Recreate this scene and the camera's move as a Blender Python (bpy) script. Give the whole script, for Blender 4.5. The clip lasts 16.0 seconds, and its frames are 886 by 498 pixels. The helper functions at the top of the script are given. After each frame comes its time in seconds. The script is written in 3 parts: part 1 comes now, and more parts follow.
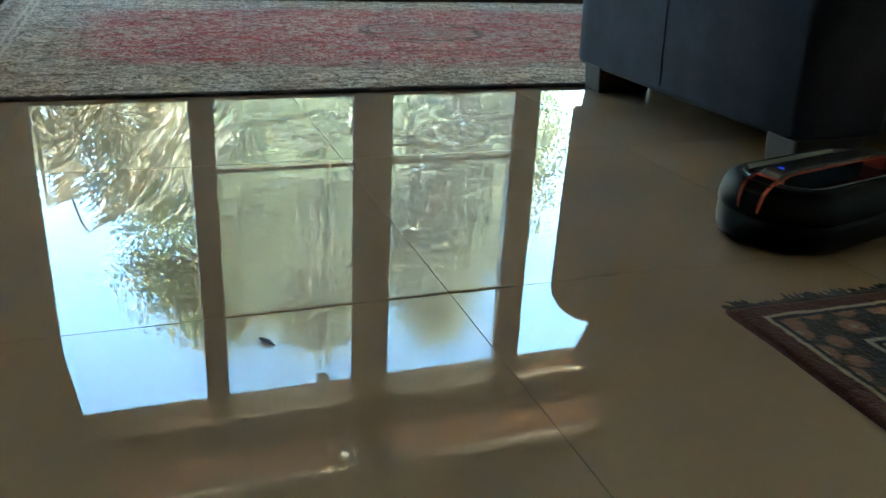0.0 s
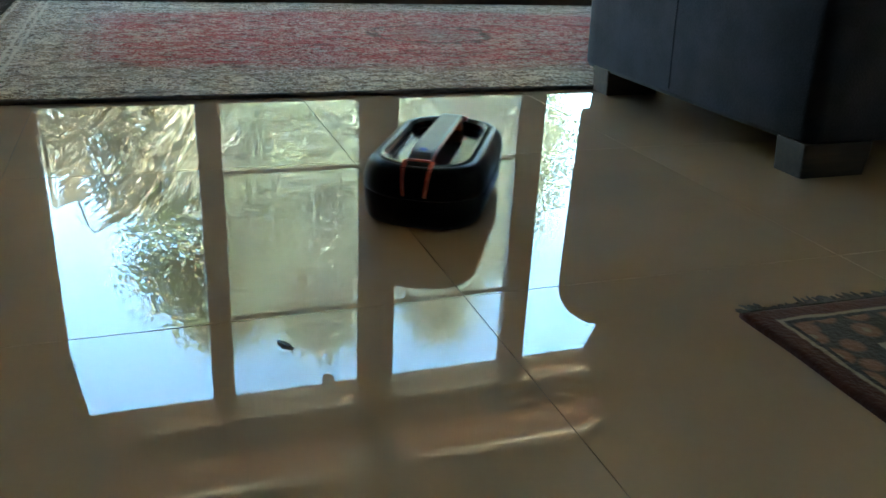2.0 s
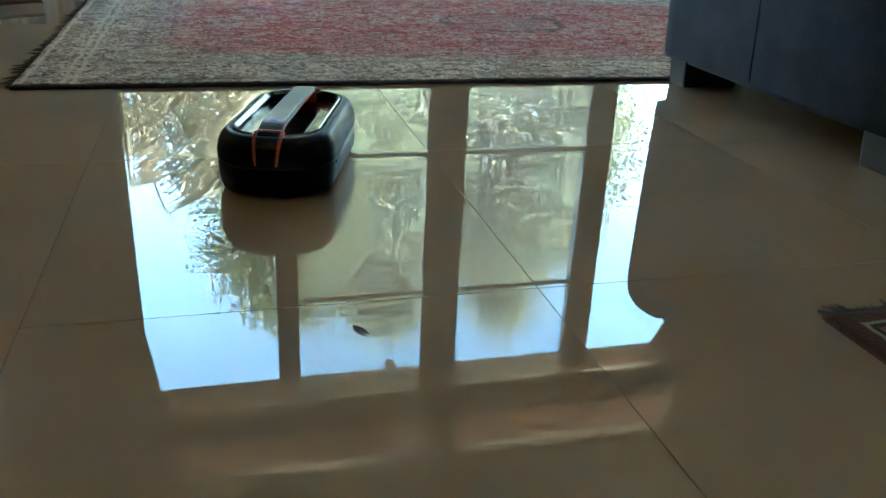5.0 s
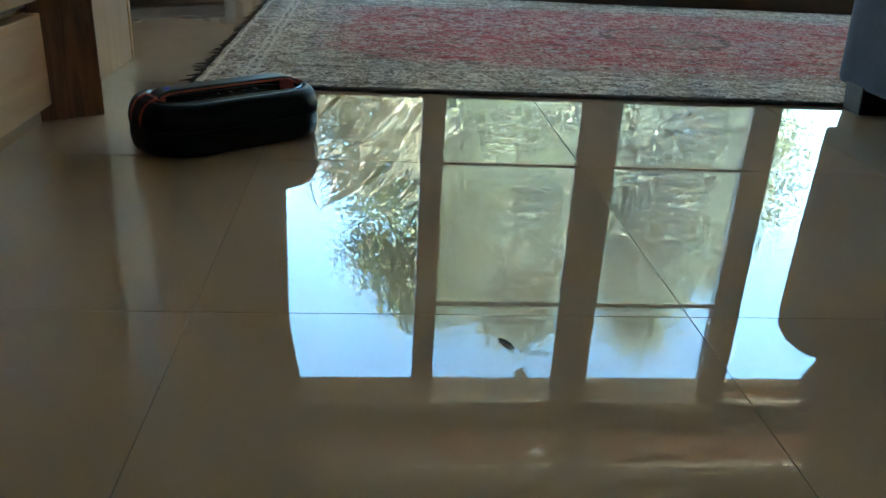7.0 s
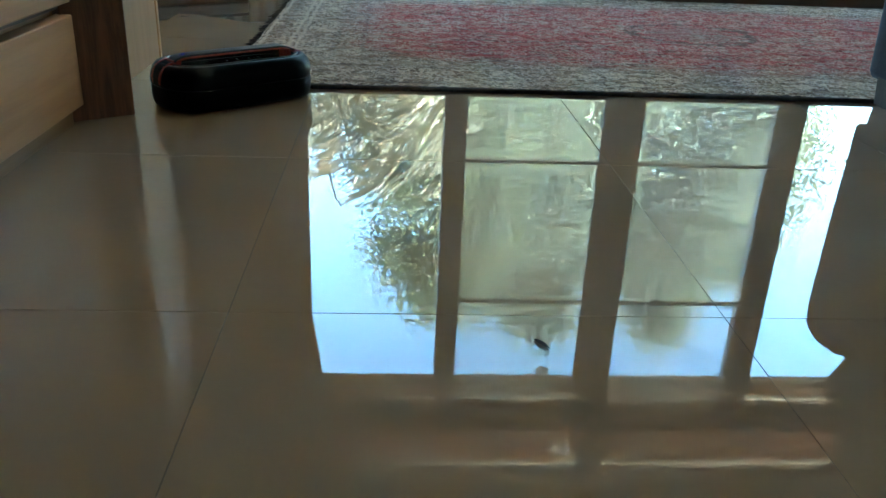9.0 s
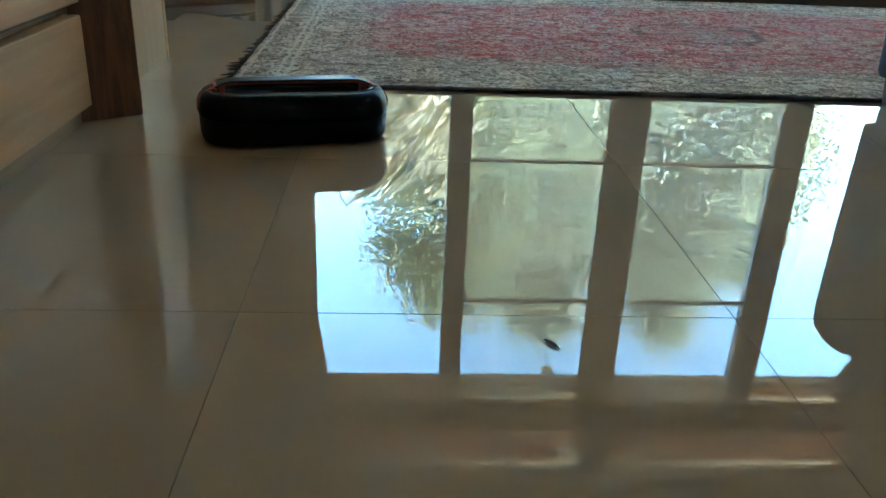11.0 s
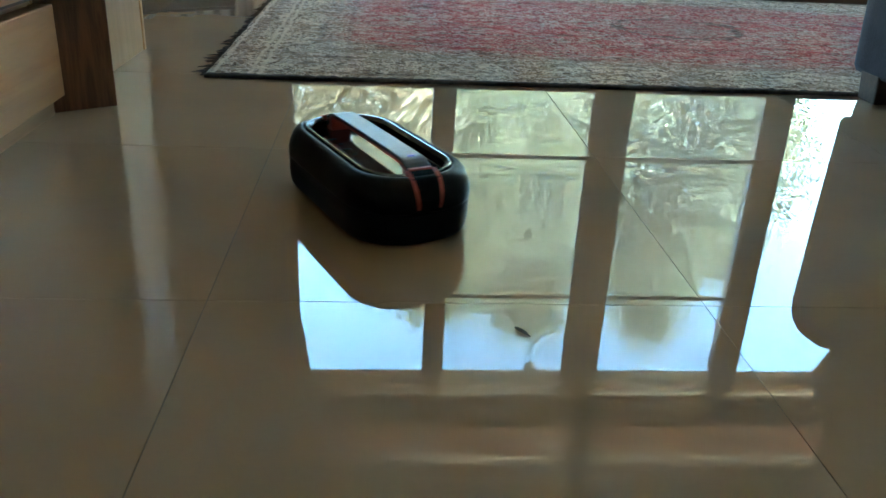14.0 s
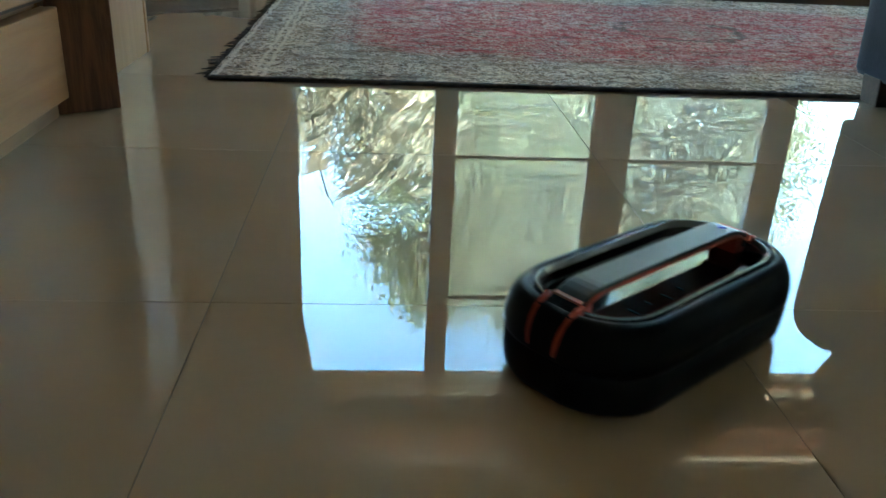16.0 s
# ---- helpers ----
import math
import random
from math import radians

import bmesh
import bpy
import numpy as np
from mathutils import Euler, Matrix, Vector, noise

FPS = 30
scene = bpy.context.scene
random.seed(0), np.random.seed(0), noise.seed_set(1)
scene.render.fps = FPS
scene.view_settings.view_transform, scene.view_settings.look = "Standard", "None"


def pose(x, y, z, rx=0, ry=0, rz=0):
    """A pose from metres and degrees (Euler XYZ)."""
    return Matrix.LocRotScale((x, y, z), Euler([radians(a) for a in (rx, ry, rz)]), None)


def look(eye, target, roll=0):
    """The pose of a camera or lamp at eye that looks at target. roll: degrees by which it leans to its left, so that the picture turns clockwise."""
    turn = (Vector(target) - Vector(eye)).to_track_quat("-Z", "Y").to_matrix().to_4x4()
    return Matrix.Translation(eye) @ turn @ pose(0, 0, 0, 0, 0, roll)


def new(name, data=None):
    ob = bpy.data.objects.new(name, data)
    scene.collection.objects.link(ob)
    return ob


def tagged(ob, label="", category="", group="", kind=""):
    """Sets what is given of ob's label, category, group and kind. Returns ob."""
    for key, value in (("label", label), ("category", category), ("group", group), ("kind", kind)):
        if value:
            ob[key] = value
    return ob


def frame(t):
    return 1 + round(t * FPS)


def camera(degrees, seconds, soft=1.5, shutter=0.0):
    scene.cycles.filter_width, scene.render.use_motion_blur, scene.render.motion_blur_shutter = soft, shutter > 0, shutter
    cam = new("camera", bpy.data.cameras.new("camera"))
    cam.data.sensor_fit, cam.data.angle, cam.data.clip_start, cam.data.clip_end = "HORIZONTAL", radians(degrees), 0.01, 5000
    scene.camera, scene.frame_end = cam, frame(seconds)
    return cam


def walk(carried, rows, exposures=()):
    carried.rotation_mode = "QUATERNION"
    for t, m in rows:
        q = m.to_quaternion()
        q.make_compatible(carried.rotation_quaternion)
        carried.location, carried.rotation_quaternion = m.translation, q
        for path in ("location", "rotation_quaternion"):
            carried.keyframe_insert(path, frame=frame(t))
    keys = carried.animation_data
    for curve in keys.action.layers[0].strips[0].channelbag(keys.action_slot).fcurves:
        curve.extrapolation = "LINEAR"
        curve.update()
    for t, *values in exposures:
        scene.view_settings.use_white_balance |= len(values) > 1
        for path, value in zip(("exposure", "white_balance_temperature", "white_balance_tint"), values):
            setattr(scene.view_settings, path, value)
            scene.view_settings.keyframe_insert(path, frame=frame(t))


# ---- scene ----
cam = camera(56.2, 16.0, soft=1.5, shutter=0.4)

PATH = [
    (0, (0.26, -0.88, 0.451), (0.906, 0.851, -0.315), 2.9),
    (0.5, (0.26, -0.877, 0.452), (0.903, 0.854, -0.315), 2.9),
    (1, (0.256, -0.875, 0.448), (0.9, 0.857, -0.318), 2.9),
    (1.5, (0.249, -0.874, 0.45), (0.892, 0.857, -0.316), 2.9),
    (2, (0.243, -0.88, 0.456), (0.883, 0.854, -0.308), 2.9),
    (2.5, (0.236, -0.879, 0.457), (0.85, 0.86, -0.316), 2.8),
    (3, (0.234, -0.877, 0.456), (0.821, 0.865, -0.332), 2.7),
    (5.5, (0.224, -0.877, 0.459), (0.633, 0.91, -0.34), 2.7),
    (6, (0.216, -0.881, 0.469), (0.42, 0.942, -0.326), 3.0),
    (6.5, (0.21, -0.879, 0.469), (0.379, 0.948, -0.326), 3.1),
    (7, (0.21, -0.88, 0.469), (0.379, 0.947, -0.326), 3.1),
    (7.5, (0.208, -0.88, 0.469), (0.376, 0.947, -0.326), 3.1),
    (8, (0.199, -0.884, 0.476), (0.354, 0.945, -0.319), 3.0),
    (8.5, (0.194, -0.88, 0.476), (0.329, 0.948, -0.326), 2.7),
    (9, (0.191, -0.878, 0.473), (0.315, 0.948, -0.332), 2.5),
    (11.5, (0.184, -0.878, 0.475), (0.297, 0.948, -0.332), 2.4),
    (12, (0.184, -0.878, 0.476), (0.296, 0.949, -0.33), 2.4),
    (12.5, (0.185, -0.877, 0.473), (0.299, 0.95, -0.333), 2.4),
    (13, (0.196, -0.877, 0.465), (0.34, 0.946, -0.346), 2.7),
    (13.5, (0.206, -0.875, 0.458), (0.354, 0.947, -0.353), 2.7),
    (14, (0.203, -0.879, 0.462), (0.351, 0.944, -0.349), 2.8),
    (14.5, (0.202, -0.88, 0.464), (0.348, 0.943, -0.347), 2.8),
    (15, (0.202, -0.878, 0.462), (0.347, 0.945, -0.348), 2.8),
    (15.5, (0.202, -0.879, 0.463), (0.346, 0.945, -0.345), 2.8),
    (16, (0.203, -0.883, 0.466), (0.345, 0.941, -0.343), 2.8),
]
walk(cam, [(t, look(eye, target, roll)) for t, eye, target, roll in PATH], [(0.0, 5.97, 5850, 13), (5.5, 5.93, 5750, 13), (7.5, 5.83, 5550, 12), (9.0, 5.87, 5520, 12), (12.5, 6.08, 5680, 12), (14.5, 6.13, 5680, 12), (15.5, 6.13, 5680, 12), (16.0, 6.03, 5620, 12)])

# ---- light ----
SUN_ELEV, SUN_TURN = 58.0, 130.0
world = bpy.data.worlds.new("world")
scene.world = world
world.use_nodes = True
wn = world.node_tree
sky = wn.nodes.new("ShaderNodeTexSky")
sky.sky_type = "NISHITA"
sky.sun_disc = False
sky.sun_elevation = radians(SUN_ELEV)
sky.sun_rotation = radians(SUN_TURN)
sky.air_density, sky.dust_density, sky.ozone_density = 1.7, 0.8, 0.4
tint = wn.nodes.new("ShaderNodeMix")
tint.data_type, tint.blend_type = "RGBA", "MULTIPLY"
tint.inputs[0].default_value, tint.inputs[7].default_value = 1.0, (0.84, 1.0, 0.95, 1.0)
wn.links.new(sky.outputs[0], tint.inputs[6])
wn.links.new(tint.outputs[2], wn.nodes["Background"].inputs[0])
wn.nodes["Background"].inputs[1].default_value = 0.058
sun_data = bpy.data.lights.new("sun", "SUN")
sun_data.energy, sun_data.angle, sun_data.color = 5.0, radians(0.5), (1.0, 0.95, 0.87)
sun = new("sun", sun_data)
a, e = radians(SUN_TURN), radians(SUN_ELEV)
# the glazed opening guides the sky's light into the room
opening_data = bpy.data.lights.new("window_opening", "AREA")
opening_data.shape, opening_data.size, opening_data.size_y = "RECTANGLE", 3.7, 2.84
opening_data.cycles.is_portal = True
opening = new("window_opening", opening_data)
opening.matrix_world = pose(1.235, 3.36, 1.42, -90, 0, 0)
sun.matrix_world = look((math.sin(a) * math.cos(e) * 30, math.cos(a) * math.cos(e) * 30, math.sin(e) * 30), (0, 0, 0))


# ---- material helpers ----
class Graph:
    """A node tree with short calls."""

    def __init__(self, name):
        self.m = bpy.data.materials.new(name)
        self.m.use_nodes = True
        self.t = self.m.node_tree
        self.bsdf = self.t.nodes["Principled BSDF"]
        self.out = self.t.nodes["Material Output"]
        co = self.t.nodes.new("ShaderNodeTexCoord")
        self.object = co.outputs["Object"]

    def link(self, a, b):
        if isinstance(a, (int, float)):
            b.default_value = a
        elif isinstance(a, tuple):
            b.default_value = (*a, 1.0)[:4] if len(b.default_value) == 4 else a
        else:
            self.t.links.new(a, b)

    def math(self, op, a, b=0.0, c=0.0, clamp=False):
        n = self.t.nodes.new("ShaderNodeMath")
        n.operation, n.use_clamp = op, clamp
        for v, i in zip((a, b, c), n.inputs):
            self.link(v, i)
        return n.outputs[0]

    def step(self, x, lo, hi):
        n = self.t.nodes.new("ShaderNodeMapRange")
        n.interpolation_type = "SMOOTHSTEP"
        self.link(x, n.inputs[0])
        n.inputs[1].default_value, n.inputs[2].default_value = lo, hi
        return n.outputs[0]

    def mix(self, f, a, b, kind="MIX"):
        n = self.t.nodes.new("ShaderNodeMix")
        n.data_type, n.blend_type = "RGBA", kind
        self.link(f, n.inputs[0])
        self.link(a, n.inputs[6])
        self.link(b, n.inputs[7])
        return n.outputs[2]

    def scaled(self, sx, sy, sz, v=None, turn=(0, 0, 0)):
        n = self.t.nodes.new("ShaderNodeMapping")
        n.inputs["Scale"].default_value = (sx, sy, sz)
        n.inputs["Rotation"].default_value = [radians(q) for q in turn]
        self.t.links.new(v or self.object, n.inputs[0])
        return n.outputs[0]

    def noise(self, scale, v=None, detail=4.0, rough=0.55, bend=0.0):
        n = self.t.nodes.new("ShaderNodeTexNoise")
        n.inputs["Scale"].default_value, n.inputs["Detail"].default_value = scale, detail
        n.inputs["Roughness"].default_value, n.inputs["Distortion"].default_value = rough, bend
        self.t.links.new(v or self.object, n.inputs["Vector"])
        return n.outputs[0]

    def voronoi(self, scale, v=None, kind="F1", out=0):
        n = self.t.nodes.new("ShaderNodeTexVoronoi")
        n.feature = kind
        n.inputs["Scale"].default_value = scale
        self.t.links.new(v or self.object, n.inputs["Vector"])
        return n.outputs[out]

    def xyz(self):
        n = self.t.nodes.new("ShaderNodeSeparateXYZ")
        self.t.links.new(self.object, n.inputs[0])
        return n.outputs

    def island(self):
        return self.t.nodes.new("ShaderNodeNewGeometry").outputs["Random Per Island"]

    def chance(self):
        return self.t.nodes.new("ShaderNodeObjectInfo").outputs["Random"]

    def bump(self, h, strength, distance):
        n = self.t.nodes.new("ShaderNodeBump")
        n.inputs["Strength"].default_value, n.inputs["Distance"].default_value = strength, distance
        self.t.links.new(h, n.inputs["Height"])
        self.t.links.new(n.outputs[0], self.bsdf.inputs["Normal"])

    def set(self, **k):
        names = {"color": "Base Color", "rough": "Roughness", "metal": "Metallic", "ior": "IOR", "sheen": "Sheen Weight",
                 "coat": "Coat Weight", "specular": "Specular IOR Level", "transmission": "Transmission Weight"}
        for key, v in k.items():
            self.link(v, self.bsdf.inputs[names[key]])
        return self.m


def plain(name, c1, c2, scale=8.0, rough=0.5, bump=0.1, fine=120.0, metal=0.0, **more):
    """A surface with soft stains and a fine grain between two colours."""
    g = Graph(name)
    big, small = g.noise(scale), g.noise(fine, detail=2.0)
    f = g.math("ADD", g.math("MULTIPLY", big, 0.7), g.math("MULTIPLY", small, 0.3))
    g.set(color=g.mix(g.step(f, 0.3, 0.7), c1, c2), metal=metal, **more)
    g.set(rough=g.math("ADD", rough - 0.08, g.math("MULTIPLY", big, 0.16)))
    g.bump(small, bump, 0.002)
    return g.m


def timber(name, c1, c2, along="x", scale=1.0, rough=0.45):
    """Wood with grain running along one axis."""
    g = Graph(name)
    k = {"x": (0.6, 9, 9), "y": (9, 0.6, 9), "z": (9, 9, 0.6)}[along]
    v = g.scaled(*[q * scale for q in k])
    rings, pores = g.noise(3.0, v, 5.0, 0.6, 1.6), g.noise(26.0, v, 3.0)
    f = g.math("ADD", g.math("MULTIPLY", rings, 0.75), g.math("MULTIPLY", pores, 0.25))
    col = g.mix(g.step(f, 0.35, 0.66), c1, c2)
    col = g.mix(g.math("MULTIPLY", g.island(), 0.25), col, tuple(q * 0.7 for q in c1))
    g.set(color=col, rough=g.math("ADD", rough - 0.1, g.math("MULTIPLY", pores, 0.2)))
    g.bump(f, 0.15, 0.002)
    return g.m


def tile_material():
    g = Graph("polished_porcelain")
    cloud, grain = g.noise(2.3, detail=6.0), g.noise(90.0, detail=2.0)
    col = g.mix(g.step(cloud, 0.3, 0.7), (0.34, 0.243, 0.162), (0.39, 0.282, 0.19))
    col = g.mix(g.math("MULTIPLY", grain, 0.2), col, (0.3, 0.212, 0.138))
    col = g.mix(g.math("MULTIPLY", g.chance(), 0.15), col, (0.31, 0.22, 0.146))
    g.set(color=col, rough=0.0, ior=1.46)
    return g.m


def rug_material(name, hx, hy):
    """Worn hand-knotted rug: grey border with pale figures, red field, oval medallion."""
    g = Graph(name)
    x, y, _ = g.xyz()
    ax, ay = g.math("ABSOLUTE", x), g.math("ABSOLUTE", y)
    dx, dy = g.math("SUBTRACT", hx, ax), g.math("SUBTRACT", hy, ay)
    d = g.math("MINIMUM", dx, dy)
    rows = g.scaled(1.0, 4.0, 1.0)
    wear = g.noise(3.2, g.scaled(0.7, 1.5, 1.0), 5.0, 0.65)
    knots = g.noise(70.0, rows, 2.0)
    ragged = g.math("MULTIPLY", g.math("SUBTRACT", wear, 0.5), 0.55)
    # red field, drawn in to points at both ends
    diamond = g.math("ADD", g.math("MULTIPLY", ay, 1.25), g.math("MULTIPLY", ax, 0.36))
    field = g.step(g.math("ADD", diamond, ragged), 1.22, 0.9)
    field = g.math("MULTIPLY", field, g.step(g.math("ADD", d, g.math("MULTIPLY", ragged, 0.6)), 0.2, 0.42))
    red = g.mix(g.step(knots, 0.38, 0.62), (0.34, 0.018, 0.02), (0.62, 0.085, 0.08))
    red = g.mix(g.step(wear, 0.42, 0.75), red, (0.4, 0.1, 0.075))
    grey = g.mix(g.step(knots, 0.4, 0.62), (0.13, 0.074, 0.042), (0.58, 0.41, 0.27))
    grey = g.mix(g.step(wear, 0.45, 0.7), grey, (0.42, 0.32, 0.225))
    col = g.mix(field, grey, red)
    streaks = g.noise(7.0, g.scaled(1.0, 3.5, 1.0), 5.0, 0.75)
    col = g.mix(g.math("MULTIPLY", g.step(streaks, 0.5, 0.6), 0.68), col, (0.075, 0.038, 0.026))
    # pale figures: curling threads
    swirl = g.voronoi(17.0, g.scaled(1.0, 1.25, 1.0), "DISTANCE_TO_EDGE")
    curl = g.noise(13.0, g.scaled(1.0, 1.2, 1.0), 1.0, 0.5, 0.9)
    thread = g.step(g.math("ABSOLUTE", g.math("SUBTRACT", curl, 0.5)), 0.03, 0.014)
    petal = g.voronoi(19.0, g.scaled(1.0, 1.15, 1.0))
    thread = g.math("MAXIMUM", thread, g.step(g.math("ABSOLUTE", g.math("SUBTRACT", petal, 0.3)), 0.09, 0.05))
    thread = g.math("MAXIMUM", thread, g.math("MULTIPLY", g.step(swirl, 0.05, 0.012), 0.4))
    patchy = g.step(g.noise(2.6), 0.35, 0.6)
    band = g.math("ADD", 0.48, g.math("MULTIPLY", g.step(g.math("ABSOLUTE", g.math("SUBTRACT", d, 0.15)), 0.1, 0.07), 0.45))
    f = g.math("MULTIPLY", g.math("MULTIPLY", thread, band), g.math("ADD", 0.5, g.math("MULTIPLY", patchy, 0.5)))
    col = g.mix(f, col, (0.82, 0.7, 0.55))
    # small worn figures and broken zigzag rows over the whole pile
    fine = g.noise(34.0, g.scaled(0.8, 1.0, 1.0), 2.0, 0.6, 1.4)
    hair = g.step(g.math("ABSOLUTE", g.math("SUBTRACT", fine, 0.5)), 0.055, 0.02)
    worn = g.step(g.noise(9.0, g.scaled(0.8, 2.0, 1.0), 3.0), 0.36, 0.54)
    col = g.mix(g.math("MULTIPLY", hair, g.math("MULTIPLY", worn, g.math("SUBTRACT", 0.92, g.math("MULTIPLY", field, 0.42)))), col, (0.92, 0.8, 0.66))
    # guard lines of the border
    for at, c in ((0.055, (0.09, 0.07, 0.06)), (0.245, (0.1, 0.08, 0.07)), (0.275, (0.42, 0.37, 0.3)), (0.33, (0.11, 0.08, 0.07))):
        line = g.step(g.math("ABSOLUTE", g.math("SUBTRACT", d, g.math("ADD", at, g.math("MULTIPLY", g.math("SUBTRACT", curl, 0.5), 0.03)))), 0.011, 0.005)
        col = g.mix(g.math("MULTIPLY", line, g.math("MULTIPLY", patchy, 0.3)), col, c)
    for at in (0.018, 0.105, 0.128):
        line = g.step(g.math("ABSOLUTE", g.math("SUBTRACT", dx, g.math("ADD", at, g.math("MULTIPLY", g.math("SUBTRACT", curl, 0.5), 0.02)))), 0.007, 0.003)
        col = g.mix(g.math("MULTIPLY", line, 0.75), col, (0.85, 0.74, 0.6))
    # medallion
    r = g.math("SQRT", g.math("ADD", g.math("POWER", g.math("MULTIPLY", x, 4.2), 2.0), g.math("POWER", g.math("MULTIPLY", y, 4.4), 2.0)))
    r = g.math("ADD", r, g.math("MULTIPLY", g.math("SUBTRACT", curl, 0.5), 0.5))
    ring = g.step(g.math("ABSOLUTE", g.math("SUBTRACT", r, 0.95)), 0.1, 0.04)
    core = g.step(r, 0.75, 0.6)
    col = g.mix(g.math("MULTIPLY", ring, 0.7), col, (0.12, 0.085, 0.065))
    col = g.mix(g.math("MULTIPLY", core, 0.35), col, (0.3, 0.24, 0.19))
    col = g.mix(g.step(dy, 0.016, 0.009), col, (0.035, 0.025, 0.022))
    g.set(color=col, rough=0.92, specular=0.15, sheen=0.15)
    h = g.math("ADD", knots, g.math("MULTIPLY", g.noise(24.0, g.scaled(1.0, 3.0, 1.0), 4.0), 1.2))
    g.bump(h, 1.0, 0.014)
    return g.m


def runner_material(name, hx, hy):
    """Dark runner: red-brown edge, blue-black border with rust rosettes, beige guards."""
    g = Graph(name)
    x, y, _ = g.xyz()
    d = g.math("MINIMUM", g.math("SUBTRACT", hx, g.math("ABSOLUTE", x)), g.math("SUBTRACT", hy, g.math("ABSOLUTE", y)))
    curl = g.noise(30.0, None, 2.0, 0.5, 1.5)
    d = g.math("ADD", d, g.math("MULTIPLY", g.math("SUBTRACT", curl, 0.5), 0.006))
    knots = g.noise(160.0, detail=2.0)
    edge = g.mix(knots, (0.055, 0.017, 0.011), (0.1, 0.035, 0.022))
    rose = g.step(g.voronoi(24.0), 0.5, 0.34)
    border = g.mix(knots, (0.03, 0.024, 0.019), (0.075, 0.06, 0.046))
    border = g.mix(rose, border, (0.24, 0.12, 0.07))
    border = g.mix(g.step(g.voronoi(24.0), 0.2, 0.1), border, (0.3, 0.22, 0.14))
    inner = g.mix(g.step(g.voronoi(17.0), 0.45, 0.33), (0.36, 0.28, 0.19), (0.25, 0.1, 0.07))
    inner = g.mix(g.step(g.math("ABSOLUTE", g.math("SUBTRACT", curl, 0.5)), 0.035, 0.01), inner, (0.05, 0.04, 0.04))
    col = g.mix(g.step(d, 0.026, 0.029), edge, border)
    col = g.mix(g.step(d, 0.118, 0.122), col, inner)
    for at, c in ((0.032, (0.36, 0.28, 0.19)), (0.038, (0.03, 0.025, 0.025)), (0.112, (0.36, 0.28, 0.19)), (0.12, (0.02, 0.018, 0.02)), (0.126, (0.36, 0.28, 0.19))):
        col = g.mix(g.step(g.math("ABSOLUTE", g.math("SUBTRACT", d, at)), 0.005, 0.002), col, c)
    g.set(color=col, rough=0.95, specular=0.1, sheen=0.1)
    g.bump(g.math("ADD", knots, curl), 0.7, 0.004)
    return g.m


def leaf_material(name, c1, c2, c3, glow=0.45):
    g = Graph(name)
    r = g.island()
    # leaf-by-leaf contrast: sunlit leaves painted pale, shaded ones dark
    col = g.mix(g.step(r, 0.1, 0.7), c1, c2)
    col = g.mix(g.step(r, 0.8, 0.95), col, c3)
    # noise darkens whole clumps, painting the foliage's shaded gaps into the colour
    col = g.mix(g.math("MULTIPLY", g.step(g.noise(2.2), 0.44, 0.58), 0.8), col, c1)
    g.set(color=col, rough=0.6)
    t = g.t.nodes.new("ShaderNodeBsdfTranslucent")
    g.link(g.mix(0.5, col, c3), t.inputs[0])
    mx = g.t.nodes.new("ShaderNodeMixShader")
    mx.inputs[0].default_value = glow
    g.t.links.new(g.bsdf.outputs[0], mx.inputs[1])
    g.t.links.new(t.outputs[0], mx.inputs[2])
    g.t.links.new(mx.outputs[0], g.out.inputs[0])
    return g.m


def screen_material():
    """Fine insect mesh: mostly open, with a grey haze of lit threads."""
    g = Graph("insect_mesh")
    tr, df, tl = (g.t.nodes.new("ShaderNodeBsdf" + k) for k in ("Transparent", "Diffuse", "Translucent"))
    c = g.mix(g.noise(5.0), (0.72, 0.77, 0.76), (0.8, 0.85, 0.84))
    g.link(c, df.inputs[0])
    g.link(c, tl.inputs[0])
    tr.inputs[0].default_value = (0.9, 0.92, 0.92, 1.0)
    m1, m2 = g.t.nodes.new("ShaderNodeMixShader"), g.t.nodes.new("ShaderNodeMixShader")
    m1.inputs[0].default_value = 0.7
    g.t.links.new(df.outputs[0], m1.inputs[1])
    g.t.links.new(tl.outputs[0], m1.inputs[2])
    m2.inputs[0].default_value = 0.27
    g.t.links.new(tr.outputs[0], m2.inputs[1])
    g.t.links.new(m1.outputs[0], m2.inputs[2])
    g.t.links.new(m2.outputs[0], g.out.inputs[0])
    return g.m


def glass_material():
    g = Graph("window_glass")
    return g.set(color=(0.8, 0.88, 0.93), rough=0.0, ior=1.45, transmission=1.0)


def glow_material(name, c, power):
    g = Graph(name)
    g.set(color=(0.02, 0.02, 0.02))
    g.bsdf.inputs["Emission Color"].default_value = (*c, 1)
    g.bsdf.inputs["Emission Strength"].default_value = power
    return g.m


TILE = tile_material()
GROUT = plain("dark_grout", (0.14, 0.115, 0.09), (0.22, 0.185, 0.15), rough=0.9)
PLASTER = plain("wall_plaster", (0.64, 0.6, 0.55), (0.71, 0.67, 0.61), 3.0, 0.85, 0.2)
CEILING = plain("ceiling_paint", (0.76, 0.74, 0.7), (0.82, 0.8, 0.76), 3.0, 0.9)
FRAME = plain("taupe_frame_paint", (0.07, 0.062, 0.054), (0.1, 0.09, 0.08), 6.0, 0.5)
ALLOY = plain("grey_alloy", (0.34, 0.34, 0.33), (0.42, 0.42, 0.41), 10.0, 0.45, metal=0.3)
BROWN = timber("dark_brown_wood", (0.1, 0.034, 0.014), (0.25, 0.095, 0.04), "z", 1.6)
FOOT = timber("stained_foot_wood", (0.02, 0.01, 0.006), (0.045, 0.023, 0.013), "x", 1.6, 0.75)
